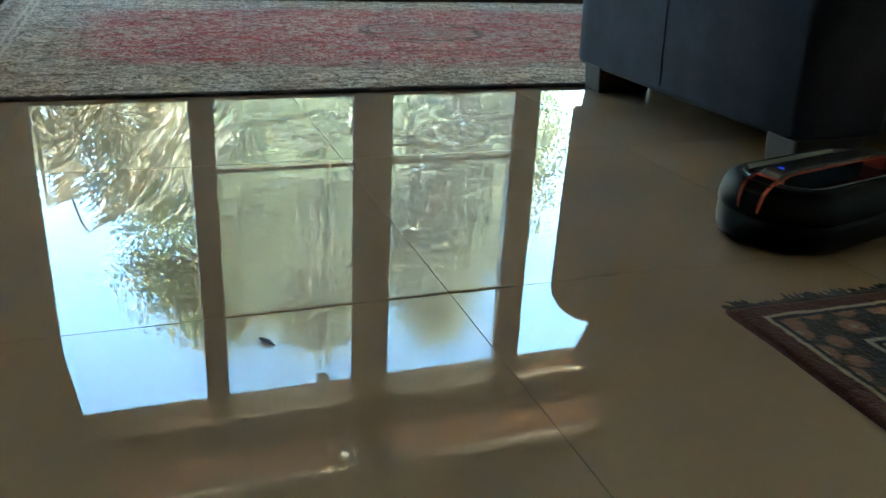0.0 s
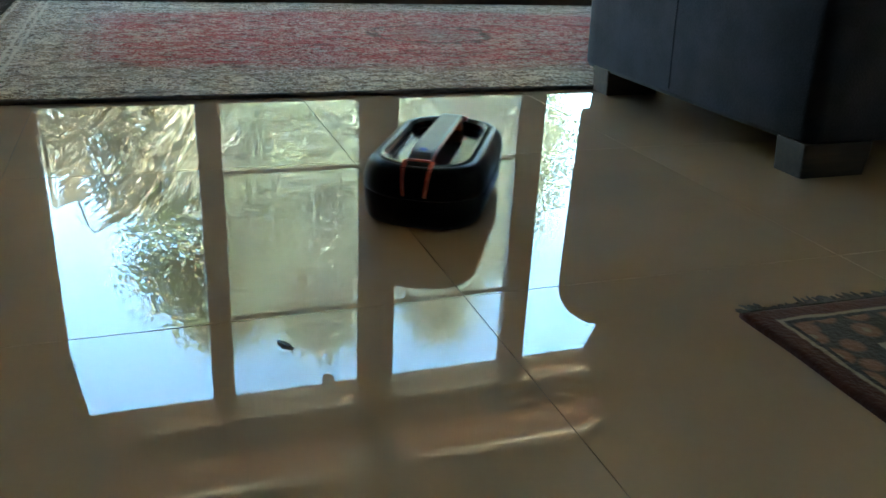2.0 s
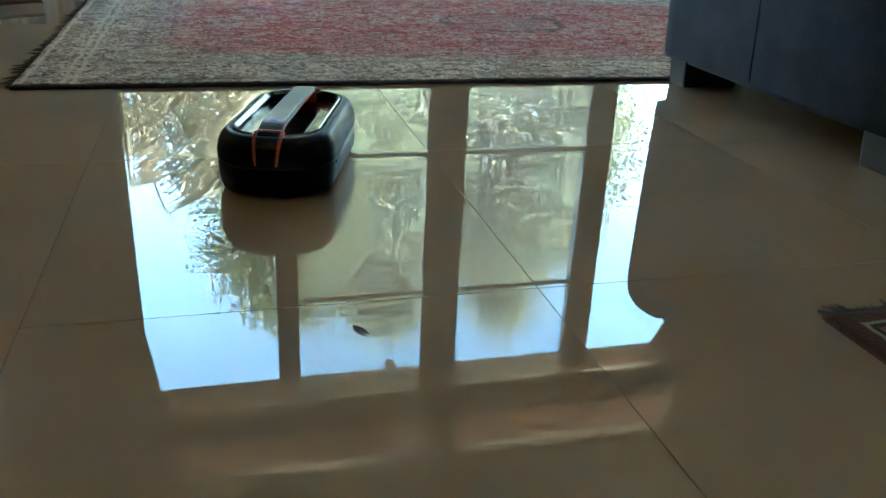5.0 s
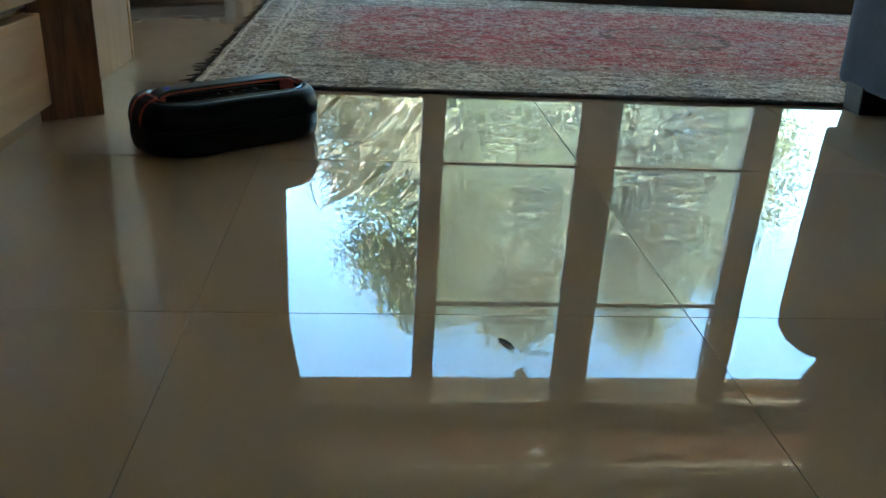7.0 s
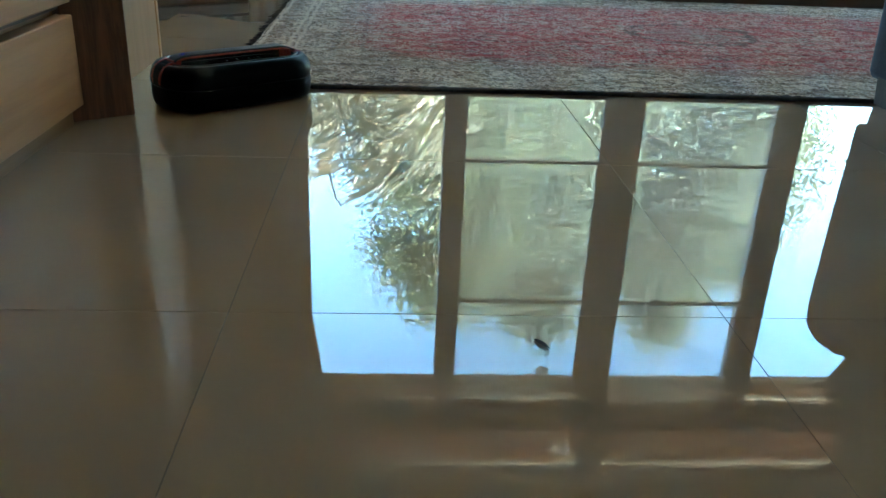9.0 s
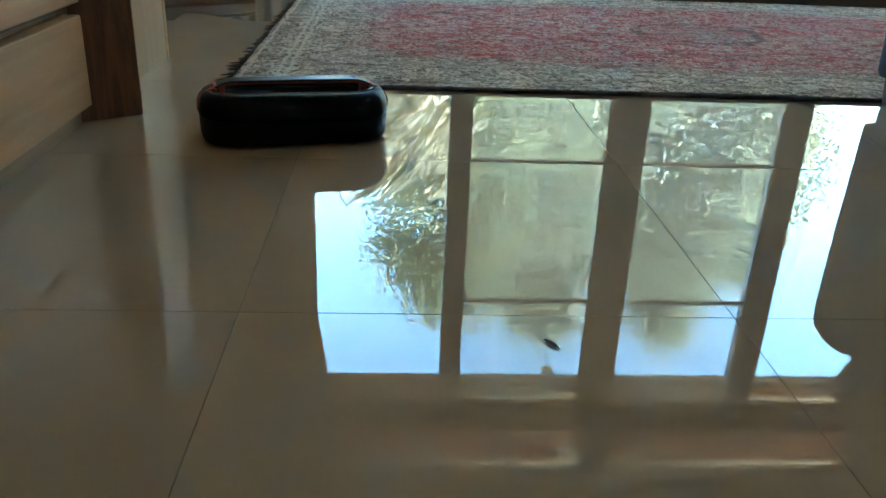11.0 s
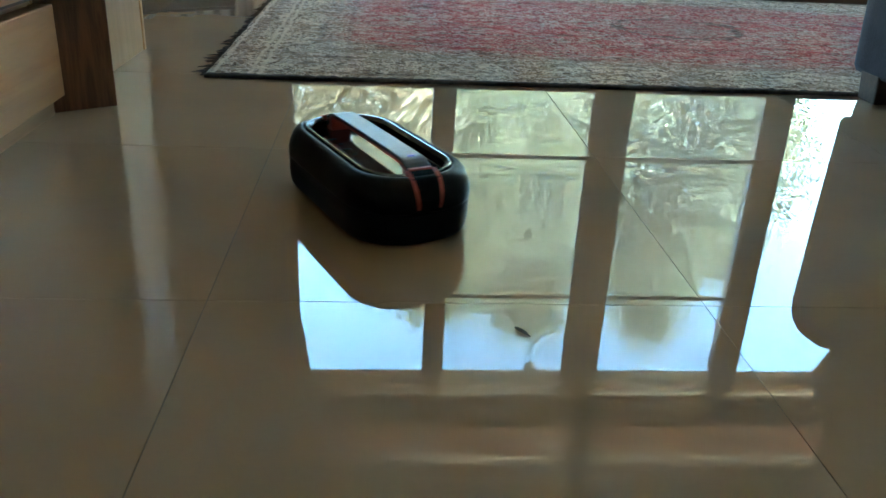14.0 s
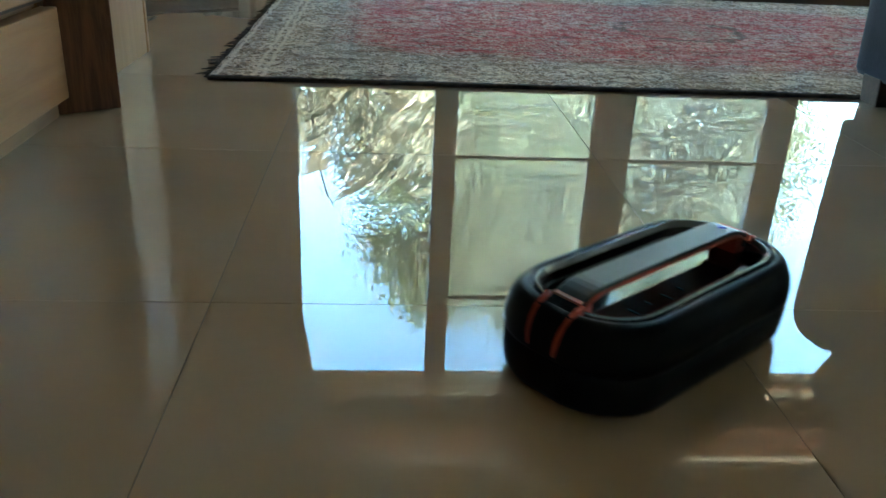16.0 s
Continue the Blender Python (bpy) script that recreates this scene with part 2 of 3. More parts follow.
BROWN_X = timber("dark_brown_rail_wood", (0.06, 0.028, 0.015), (0.12, 0.056, 0.03), "x")
PALE = timber("pale_maple_wood", (0.4, 0.195, 0.075), (0.51, 0.275, 0.122), "y", 0.5)
PALE_PANEL = timber("pale_maple_panel", (0.34, 0.175, 0.076), (0.42, 0.232, 0.11), "z", 0.5)
PLINTH = timber("plinth_wood", (0.24, 0.125, 0.05), (0.34, 0.19, 0.085), "y", 0.6)
SOFFIT = timber("soffit_plank_wood", (0.12, 0.055, 0.037), (0.19, 0.092, 0.064), "y", 0.5, 0.6)
SOFFIT.node_tree.nodes["Principled BSDF"].inputs["Specular IOR Level"].default_value = 0.05
DARK = plain("gutter_paint", (0.03, 0.028, 0.027), (0.05, 0.047, 0.045), rough=0.6)
WHITE = plain("white_enamel", (0.72, 0.71, 0.68), (0.8, 0.79, 0.76), rough=0.35)
VELVET = plain("navy_velvet", (0.009, 0.009, 0.0165), (0.026, 0.026, 0.042), 9.0, 0.9, 0.35, 220.0, sheen=0.06, specular=0.15)
DRAPE = plain("drab_curtain_cloth", (0.46, 0.42, 0.38), (0.54, 0.5, 0.455), 6.0, 0.85, 0.4, 260.0, sheen=0.2)
SHEER = plain("pale_tieback_cloth", (0.74, 0.68, 0.58), (0.82, 0.77, 0.68), 6.0, 0.5)
RUG = rug_material("worn_red_rug_wool", 1.5, 0.965)
FRINGE = plain("dark_fringe_wool", (0.03, 0.024, 0.02), (0.1, 0.08, 0.065), 20.0, 0.95)
RUNNER = runner_material("runner_wool", 0.4, 0.9)
GLASS = glass_material()
SCREEN = screen_material()
BLACK = plain("satin_black_plastic", (0.003, 0.0034, 0.0038), (0.005, 0.0055, 0.006), 20.0, 0.4, 0.08, 500.0, specular=0.11)
GLOSS = plain("gloss_black_plastic", (0.006, 0.006, 0.0065), (0.01, 0.01, 0.01), 20.0, 0.08, 0.0, 300.0, ior=1.75)
HANDLE_TOP = plain("dark_grey_plastic", (0.01, 0.0108, 0.0118), (0.016, 0.017, 0.018), 20.0, 0.34, 0.1, 500.0)
ORANGE = plain("orange_plastic", (0.34, 0.03, 0.008), (0.44, 0.044, 0.01), 20.0, 0.4)
PAD = plain("damp_mop_cloth", (0.05, 0.045, 0.04), (0.1, 0.09, 0.08), 60.0, 0.95, 0.8, 300.0)
TRIM = plain("dark_chrome_trim", (0.16, 0.165, 0.17), (0.2, 0.205, 0.21), 20.0, 0.2, 0.0, metal=0.8)
SILVER = plain("silver_print", (0.55, 0.55, 0.55), (0.62, 0.62, 0.62), rough=0.4)
BLUE = glow_material("blue_led", (0.02, 0.08, 1.0), 0.008)
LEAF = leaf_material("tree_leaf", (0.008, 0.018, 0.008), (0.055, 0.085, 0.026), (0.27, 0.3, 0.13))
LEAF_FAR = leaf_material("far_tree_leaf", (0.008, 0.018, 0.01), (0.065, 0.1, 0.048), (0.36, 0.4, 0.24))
BLADE = leaf_material("palm_blade", (0.04, 0.05, 0.02), (0.14, 0.13, 0.065), (0.33, 0.29, 0.19))
BARK = plain("bark", (0.1, 0.075, 0.055), (0.2, 0.16, 0.12), 12.0, 0.9, 0.8, 60.0)
GRASS = plain("dry_lawn", (0.21, 0.175, 0.087), (0.31, 0.255, 0.142), 0.8, 0.9, 0.8, 40.0)
PAVING = plain("porch_paving", (0.42, 0.35, 0.29), (0.5, 0.43, 0.36), 3.0, 0.8)
DEAD_LEAF = plain("dark_dry_leaf", (0.02, 0.016, 0.012), (0.05, 0.035, 0.025), 80.0, 0.8)


# ---- mesh helpers ----
def link_mesh(name, bm, material, parent=None, smooth=False):
    me = bpy.data.meshes.new(name)
    bmesh.ops.recalc_face_normals(bm, faces=bm.faces)
    bm.to_mesh(me)
    bm.free()
    me.materials.append(material)
    if smooth:
        me.shade_smooth()
    ob = new(name, me)
    ob.parent = parent
    return ob


def part(name, bm, material, parent, label="", smooth=False):
    return tagged(link_mesh(name, bm, material, parent, smooth), label)


def thing(name, label, category, at=(0, 0, 0), turn=0.0, group="", kind=""):
    ob = tagged(new(name), label, category, group, kind)
    ob.matrix_basis = pose(*at, 0, 0, turn)
    return ob


def box(x0, x1, y0, y1, z0, z1, bevel=0.0, segments=2, bm=None):
    bm = bm or bmesh.new()
    made = bmesh.ops.create_cube(bm, size=1.0)["verts"]
    for v in made:
        v.co = ((x0 + x1) / 2 + v.co.x * (x1 - x0), (y0 + y1) / 2 + v.co.y * (y1 - y0), (z0 + z1) / 2 + v.co.z * (z1 - z0))
    if bevel:
        edges = {e for v in made for e in v.link_edges}
        bmesh.ops.bevel(bm, geom=list(edges), offset=bevel, segments=segments, profile=0.5, affect="EDGES", clamp_overlap=True)
    return bm


def loft(rings, close_first=True, close_last=True, bm=None):
    """Skin closed rings of equally many points."""
    bm = bm or bmesh.new()
    rows = [[bm.verts.new(p) for p in ring] for ring in rings]
    n = len(rows[0])
    for a, b in zip(rows, rows[1:]):
        for i in range(n):
            bm.faces.new((a[i], a[(i + 1) % n], b[(i + 1) % n], b[i]))
    if close_first:
        bm.faces.new(rows[0])
    if close_last:
        bm.faces.new(rows[-1])
    return bm


def oval(lx, wy, z, r, n=12):
    """Rounded rectangle lx by wy at height z."""
    pts = []
    r = min(r, lx / 2, wy / 2)
    for k, (sx, sy) in enumerate(((1, 1), (-1, 1), (-1, -1), (1, -1))):
        for i in range(n + 1):
            a = math.pi / 2 * (k + i / n)
            pts.append(((lx / 2 - r) * sx + r * math.cos(a), (wy / 2 - r) * sy + r * math.sin(a), z))
    return pts


def tube(points, radii, sides=7, bm=None):
    pts = [Vector(p) for p in points]
    rings = []
    for i, p in enumerate(pts):
        d = (pts[min(i + 1, len(pts) - 1)] - pts[max(i - 1, 0)]).normalized()
        s = d.cross(Vector((0.31, 0.2, 0.93)))
        s = s.normalized() if s.length > 1e-4 else Vector((1, 0, 0))
        t = d.cross(s)
        rings.append([p + (s * math.cos(2 * math.pi * k / sides) + t * math.sin(2 * math.pi * k / sides)) * radii[i] for k in range(sides)])
    return loft(rings, bm=bm)


def disc(x, y, z, r, h, n=28, bm=None):
    ring = lambda rr, zz: [(x + rr * math.cos(2 * math.pi * k / n), y + rr * math.sin(2 * math.pi * k / n), zz) for k in range(n)]
    return loft([ring(r * 0.96, z), ring(r, z + h * 0.3), ring(r, z + h * 0.7), ring(r * 0.96, z + h)], bm=bm)


# ---- the room's shell ----
WIN_Y, WIN_L, WIN_R, HEAD = 3.2, -0.62, 3.09, 2.84
ROOM = (-2.4, 4.8, -3.6, WIN_Y)

tagged(link_mesh("floor", box(ROOM[0], ROOM[1], ROOM[2], ROOM[3] + 0.2, -0.12, -0.001), GROUT), "dark grout bed under polished beige floor tiles", "floor", kind="structure")
wall = box(ROOM[0] - 0.2, WIN_L, WIN_Y, WIN_Y + 0.2, -0.12, 3.3)
box(WIN_R, ROOM[1] + 0.2, WIN_Y, WIN_Y + 0.2, -0.12, 3.3, bm=wall)
box(WIN_L, WIN_R, WIN_Y, WIN_Y + 0.06, HEAD, 3.3, bm=wall)
tagged(link_mesh("wall_north", wall, PLASTER), "beige plaster wall round a wide glazed opening", "wall", kind="structure")
tagged(link_mesh("wall_south", box(ROOM[0] - 0.2, ROOM[1] + 0.2, ROOM[2] - 0.2, ROOM[2], -0.12, 3.3), PLASTER), "plain beige plaster wall", "wall", kind="structure")
tagged(link_mesh("wall_west", box(ROOM[0] - 0.2, ROOM[0], ROOM[2], ROOM[3], -0.12, 3.3), PLASTER), "plain beige plaster wall", "wall", kind="structure")
tagged(link_mesh("wall_east", box(ROOM[1], ROOM[1] + 0.2, ROOM[2], ROOM[3], -0.12, 3.3), PLASTER), "plain beige plaster wall", "wall", kind="structure")
tagged(link_mesh("ceiling", box(ROOM[0], ROOM[1], ROOM[2], ROOM[3], 3.05, 3.3), CEILING), "plain cream painted ceiling", "ceiling", kind="structure")
tagged(link_mesh("roof", box(ROOM[0] - 0.8, ROOM[1] + 0.8, ROOM[2] - 0.8, 4.42, 3.302, 3.5), DARK), "dark flat roof slab with a deep eave", "roof", kind="structure")


def window_wall():
    win = thing("window_1", "wide taupe timber glazed doors with transom lights above", "window", kind="structure")
    y0, y1 = WIN_Y + 0.03, WIN_Y + 0.13
    for x0, x1 in ((WIN_L, WIN_L + 0.08), (0.45, 0.566), (1.285, 1.472), (2.185, 2.328), (WIN_R - 0.07, WIN_R)):
        part("post", box(x0, x1, y0, y1, 0.0, 2.33, 0.004), FRAME, win)
    part("transom_bar", box(WIN_L, WIN_R, y0 - 0.012, y1 + 0.01, 2.333, 2.53, 0.006), FRAME, win)
    for x0, x1 in ((WIN_L, WIN_L + 0.08), (1.367, 1.507), (WIN_R - 0.07, WIN_R)):
        part("transom_mullion", box(x0, x1, y0, y1, 2.533, 2.815, 0.004), FRAME, win)
    part("head_rail", box(WIN_L, WIN_R, y0 - 0.03, y1, 2.816, 2.838, 0.002), FRAME, win)
    part("head_bead", box(WIN_L, WIN_R, y0 - 0.042, y0 - 0.032, 2.822, 2.834, 0.002), PLINTH, win, "pale bead along the top")
    part("bottom_rail", box(WIN_L + 0.09, WIN_R - 0.08, y0 - 0.055, y0 - 0.003, 0.0, 0.13, 0.004), BROWN_X, win, "dark brown timber bottom rail")
    spans = ((WIN_L + 0.08, 0.45), (0.566, 1.285), (1.472, 2.185), (2.328, WIN_R - 0.07))
    for x0, x1 in spans:
        pane = part("pane", box(x0 + 0.002, x1 - 0.002, WIN_Y + 0.08, WIN_Y + 0.086, 0.0, 2.33), GLASS, win)
        pane.visible_shadow = False
        part("bead", box(x0 + 0.002, x1 - 0.002, y0 - 0.004, y0 + 0.04, 2.324, 2.331, 0.002), BROWN_X, win)
    for x0, x1 in ((WIN_L + 0.08, 1.367), (1.507, WIN_R - 0.07)):
        pane = part("transom_pane", box(x0 + 0.002, x1 - 0.002, WIN_Y + 0.08, WIN_Y + 0.086, 2.535, 2.813), GLASS, win)
        pane.visible_shadow = False
    return win


window_wall()


def insect_screen(x0, x1):
    door = thing("screen_door", "grey alloy sliding insect screen with two cross bars", "screen door", group="insect screens in the window")
    y0, y1 = WIN_Y + 0.004, WIN_Y + 0.024
    part("stile", box(x0, x0 + 0.03, y0, y1, 0.14, 2.325, 0.003), FRAME, door, "taupe painted stile")
    # pale strip paints in the mesh's haze over the dark post behind
    part("stile", box(x1 - 0.055, x1, y0, y1, 0.14, 2.325, 0.003), ALLOY, door)
    for z0, z1 in ((0.14, 0.18), (0.82, 0.838), (1.632, 1.652), (2.29, 2.325)):
        part("cross_bar", box(x0 + 0.031, x1 - 0.056, y0, y1, z0, z1, 0.003), ALLOY, door)
    net = bmesh.new()
    box(x0 + 0.01, x1 - 0.03, y0 + 0.009, y0 + 0.0105, 0.16, 2.31, bm=net)
    net.faces.ensure_lookup_table()
    keep = max(net.faces, key=lambda f: f.calc_area())
    bmesh.ops.delete(net, geom=[f for f in net.faces if f is not keep], context="FACES")
    part("mesh", net, SCREEN, door, "fine grey insect mesh")
    return door


insect_screen(0.534, 1.312)
insect_screen(1.44, 2.213)


def porch():
    planks = bmesh.new()
    x, w = -3.0, 0.085
    while x < 5.4:
        start = 0.066 if WIN_L < x and x + w < WIN_R else 0.206
        box(x + 0.007, x + w - 0.007, WIN_Y + start, 4.30, 2.92, 2.935, bm=planks)
        x += w
    backing = box(-3.0, 5.4, WIN_Y + 0.206, 4.34, 2.936, 2.95)
    box(WIN_L + 0.01, WIN_R - 0.01, WIN_Y + 0.066, WIN_Y + 0.205, 2.936, 2.95, bm=backing)
    tagged(link_mesh("ceiling_backing", backing, DARK), "dark boarding behind the soffit planks", "ceiling", kind="structure")
    tagged(link_mesh("ceiling_porch", planks, SOFFIT), "brown plank soffit of the porch eave", "ceiling", kind="structure")
    gutter = box(-3.0, 5.4, 4.345, 4.45, 2.90, 3.3, 0.006)
    tagged(link_mesh("trim", gutter, DARK), "dark gutter board along the eave", "gutter", kind="structure")
    tagged(link_mesh("porch_floor", box(-3.0, 5.4, WIN_Y + 0.21, 4.6, -0.14, -0.03), PAVING), "pale paved porch floor", "pavement", kind="structure")


porch()


def downlight(x, y, z):
    lamp = thing("downlight", "small round white recessed downlight, switched off", "ceiling lamp", (x, y, z))
    ring = lambda r, h: [(r * math.cos(k * math.pi / 16), r * math.sin(k * math.pi / 16), h) for k in range(32)]
    part("rim", loft([ring(0.036, 0.0), ring(0.036, -0.008), ring(0.054, -0.008), ring(0.06, 0.0)], False, False), WHITE, lamp, smooth=True)
    part("reflector", loft([ring(0.036, -0.006), ring(0.028, 0.0)], False, False), SILVER, lamp, "silver cone")
    part("lens", disc(0, 0, -0.005, 0.024, 0.005), WHITE, lamp)


downlight(1.33, 3.56, 2.92)


def eave_spotlight(x, y, z):
    spot = thing("eave_spotlight", "small dark spotlight hung under the eave", "lamp", (x, y, z))
    part("mount", disc(0, 0, -0.012, 0.03, 0.012), DARK, spot)
    rings = [[(r * math.cos(k * math.pi / 10), r * math.sin(k * math.pi / 10), h) for k in range(20)] for r, h in ((0.03, -0.013), (0.046, -0.03), (0.048, -0.06), (0.036, -0.085), (0.012, -0.094))]
    part("housing", loft(rings), DARK, spot, smooth=True)


eave_spotlight(1.33, 4.40, 2.90)


def curtain():
    """Drape gathered beside the window, drawn aside at the tie and flaring above it."""
    c = thing("curtain", "drab brown curtain gathered by a tie beside the window", "curtain")
    nx, nz = 120, 60
    rows = []
    for j in range(nz + 1):
        z = 0.03 + j / nz * 2.91
        edge = -0.228 if z < 1.72 else -0.228 + 0.1 * min(1.0, (z - 1.7) / 0.75) ** 0.9
        pull = math.exp(-((z - 1.55) / 0.28) ** 2)
        left = -1.05 + 0.25 * pull
        row = []
        for i in range(nx + 1):
            u = i / nx
            x = left + (edge - left) * u
            fold = 0.022 * (1 - 0.4 * pull) * math.sin(u * 2 * math.pi * 11 + 0.6 * math.sin(z * 1.3))
            row.append((x, 3.08 + fold + 0.008 * noise.noise((x * 4, z * 2, 0.3)), z))
        rows.append(row)
    bm = bmesh.new()
    for off in (0.0, 0.006):
        grid = [[bm.verts.new((p[0], p[1] + off, p[2])) for p in r] for r in rows]
        for r0, r1 in zip(grid, grid[1:]):
            for i in range(nx):
                bm.faces.new((r0[i], r0[i + 1], r1[i + 1], r1[i]))
    part("drape", bm, DRAPE, c, smooth=True)
    part("tie", box(-0.9, -0.29, 3.02, 3.135, 1.52, 1.57, 0.015), SHEER, c, "pale cloth tie-back")
    # two hanging ends that cross a hand's width below the knot, and the tassel where they meet
    tail = tube([(-0.262, 2.995, 1.5), (-0.285, 2.985, 1.4), (-0.315, 2.982, 1.2), (-0.336, 2.98, 1.06), (-0.345, 2.98, 0.985)], [0.0025, 0.006, 0.011, 0.013, 0.006], 8)
    part("tie_tail", tail, SHEER, c, "pale hanging end of the tie")
    tassel = tube([(-0.348, 2.975, 0.985), (-0.35, 2.974, 0.96), (-0.352, 2.974, 0.915), (-0.346, 2.975, 0.872), (-0.338, 2.975, 0.862)], [0.005, 0.013, 0.015, 0.012, 0.004], 8)
    part("tassel", tassel, SHEER, c, "pale cloth tassel")
    cord = tube([(-0.358, 2.975, 0.88), (-0.335, 2.975, 0.78), (-0.29, 2.978, 0.67), (-0.246, 2.98, 0.575)], [0.003, 0.005, 0.005, 0.002], 7)
    part("cord", cord, SHEER, c, "thin pale cord")
    part("rod", tube([(-1.2, 3.09, 2.96), (0.0, 3.09, 2.96)], [0.014, 0.014], 12), BROWN_X, c)


curtain()


# ---- the rugs ----
def rug_mesh(hx, hy, nx, ny, thick, wobble, relief):
    bm = bmesh.new()
    grid = []
    for j in range(ny + 1):
        row = []
        for i in range(nx + 1):
            x, y = -hx + 2 * hx * i / nx, -hy + 2 * hy * j / ny
            edge = min(i, nx - i, j, ny - j)
            z = thick + wobble * noise.noise((x * 2.2, y * 2.2, 0)) + relief * abs(noise.noise((x * 34, y * 44, 4))) + relief * 0.5 * noise.noise((x * 95, y * 120, 2))
            if edge == 0:
                z *= 0.75
                k = 0.004
                x += k * noise.noise((x * 9, y * 9, 1)) if i in (0, nx) else 0
                y += k * noise.noise((x * 5, y * 5, 2)) if j in (0, ny) else 0
            row.append(bm.verts.new((x, y, z)))
        grid.append(row)
    for r0, r1 in zip(grid, grid[1:]):
        for i in range(nx):
            bm.faces.new((r0[i], r0[i + 1], r1[i + 1], r1[i]))
    rim = [e for e in bm.edges if e.is_boundary]
    ext = bmesh.ops.extrude_edge_only(bm, edges=rim)["geom"]
    for v in ext:
        if isinstance(v, bmesh.types.BMVert):
            v.co.z = 0.0
    return bm


def fringe(points, out, length, rng):
    """Short knotted tassels along an edge."""
    bm = bmesh.new()
    for p in points:
        p = Vector(p)
        n = Vector(out) + Vector((rng.uniform(-0.5, 0.5), rng.uniform(-0.5, 0.5), 0))
        l = length * rng.uniform(0.5, 1.25)
        a = p + n * l * 0.5
        b = p + n * l + Vector((rng.uniform(-0.3, 0.3), rng.uniform(-0.3, 0.3), 0)) * l
        tube([p + Vector((0, 0, 0.006)), (a.x, a.y, 0.006), (b.x, b.y, 0.0035)], [0.0026, 0.0022, 0.001], 5, bm)
    return bm


def main_rug():
    rng = random.Random(5)
    rug = thing("rug", "worn red and grey hand-knotted rug with a medallion on the tiles", "rug", (1.262, 2.135, 0.0), 0.4)
    part("carpet", rug_mesh(1.5, 0.965, 460, 300, 0.009, 0.0015, 0.0045), RUG, rug, smooth=True)
    pts = [(-1.497, -0.96 + 1.92 * k / 170, 0.0) for k in range(171)]
    part("fringe", fringe(pts, (-1, 0, 0), 0.024, rng), FRINGE, rug, "short dark frayed fringe")
    pts = [(1.497, -0.96 + 1.92 * k / 170, 0.0) for k in range(171)]
    part("fringe", fringe(pts, (1, 0, 0), 0.024, rng), FRINGE, rug, "short dark frayed fringe")
    cord = tube([(-1.5 + 3.0 * k / 60, -0.965 + 0.002 * math.sin(k * 1.7), 0.0055) for k in range(61)], [0.0052] * 61, 8)
    part("edge_binding", cord, FRINGE, rug, "dark corded edge")
    cord = tube([(-1.5 + 3.0 * k / 60, 0.965 + 0.002 * math.sin(k * 1.3), 0.0055) for k in range(61)], [0.0052] * 61, 8)
    part("edge_binding", cord, FRINGE, rug, "dark corded edge")


def runner_rug():
    rng = random.Random(8)
    rug = thing("runner", "dark red-brown patterned runner with a frayed end", "rug", (1.297, -1.046, 0.0), -1.2)
    part("carpet", rug_mesh(0.4, 0.9, 120, 240, 0.008, 0.001, 0.0015), RUNNER, rug, smooth=True)
    for sy in (1, -1):
        pts = [(-0.398 + 0.796 * k / 260, sy * 0.899, 0.0) for k in range(261)]
        part("fringe", fringe(pts, (0, sy, 0), 0.017, rng), FRINGE, rug, "short black frayed fringe")


main_rug()
runner_rug()


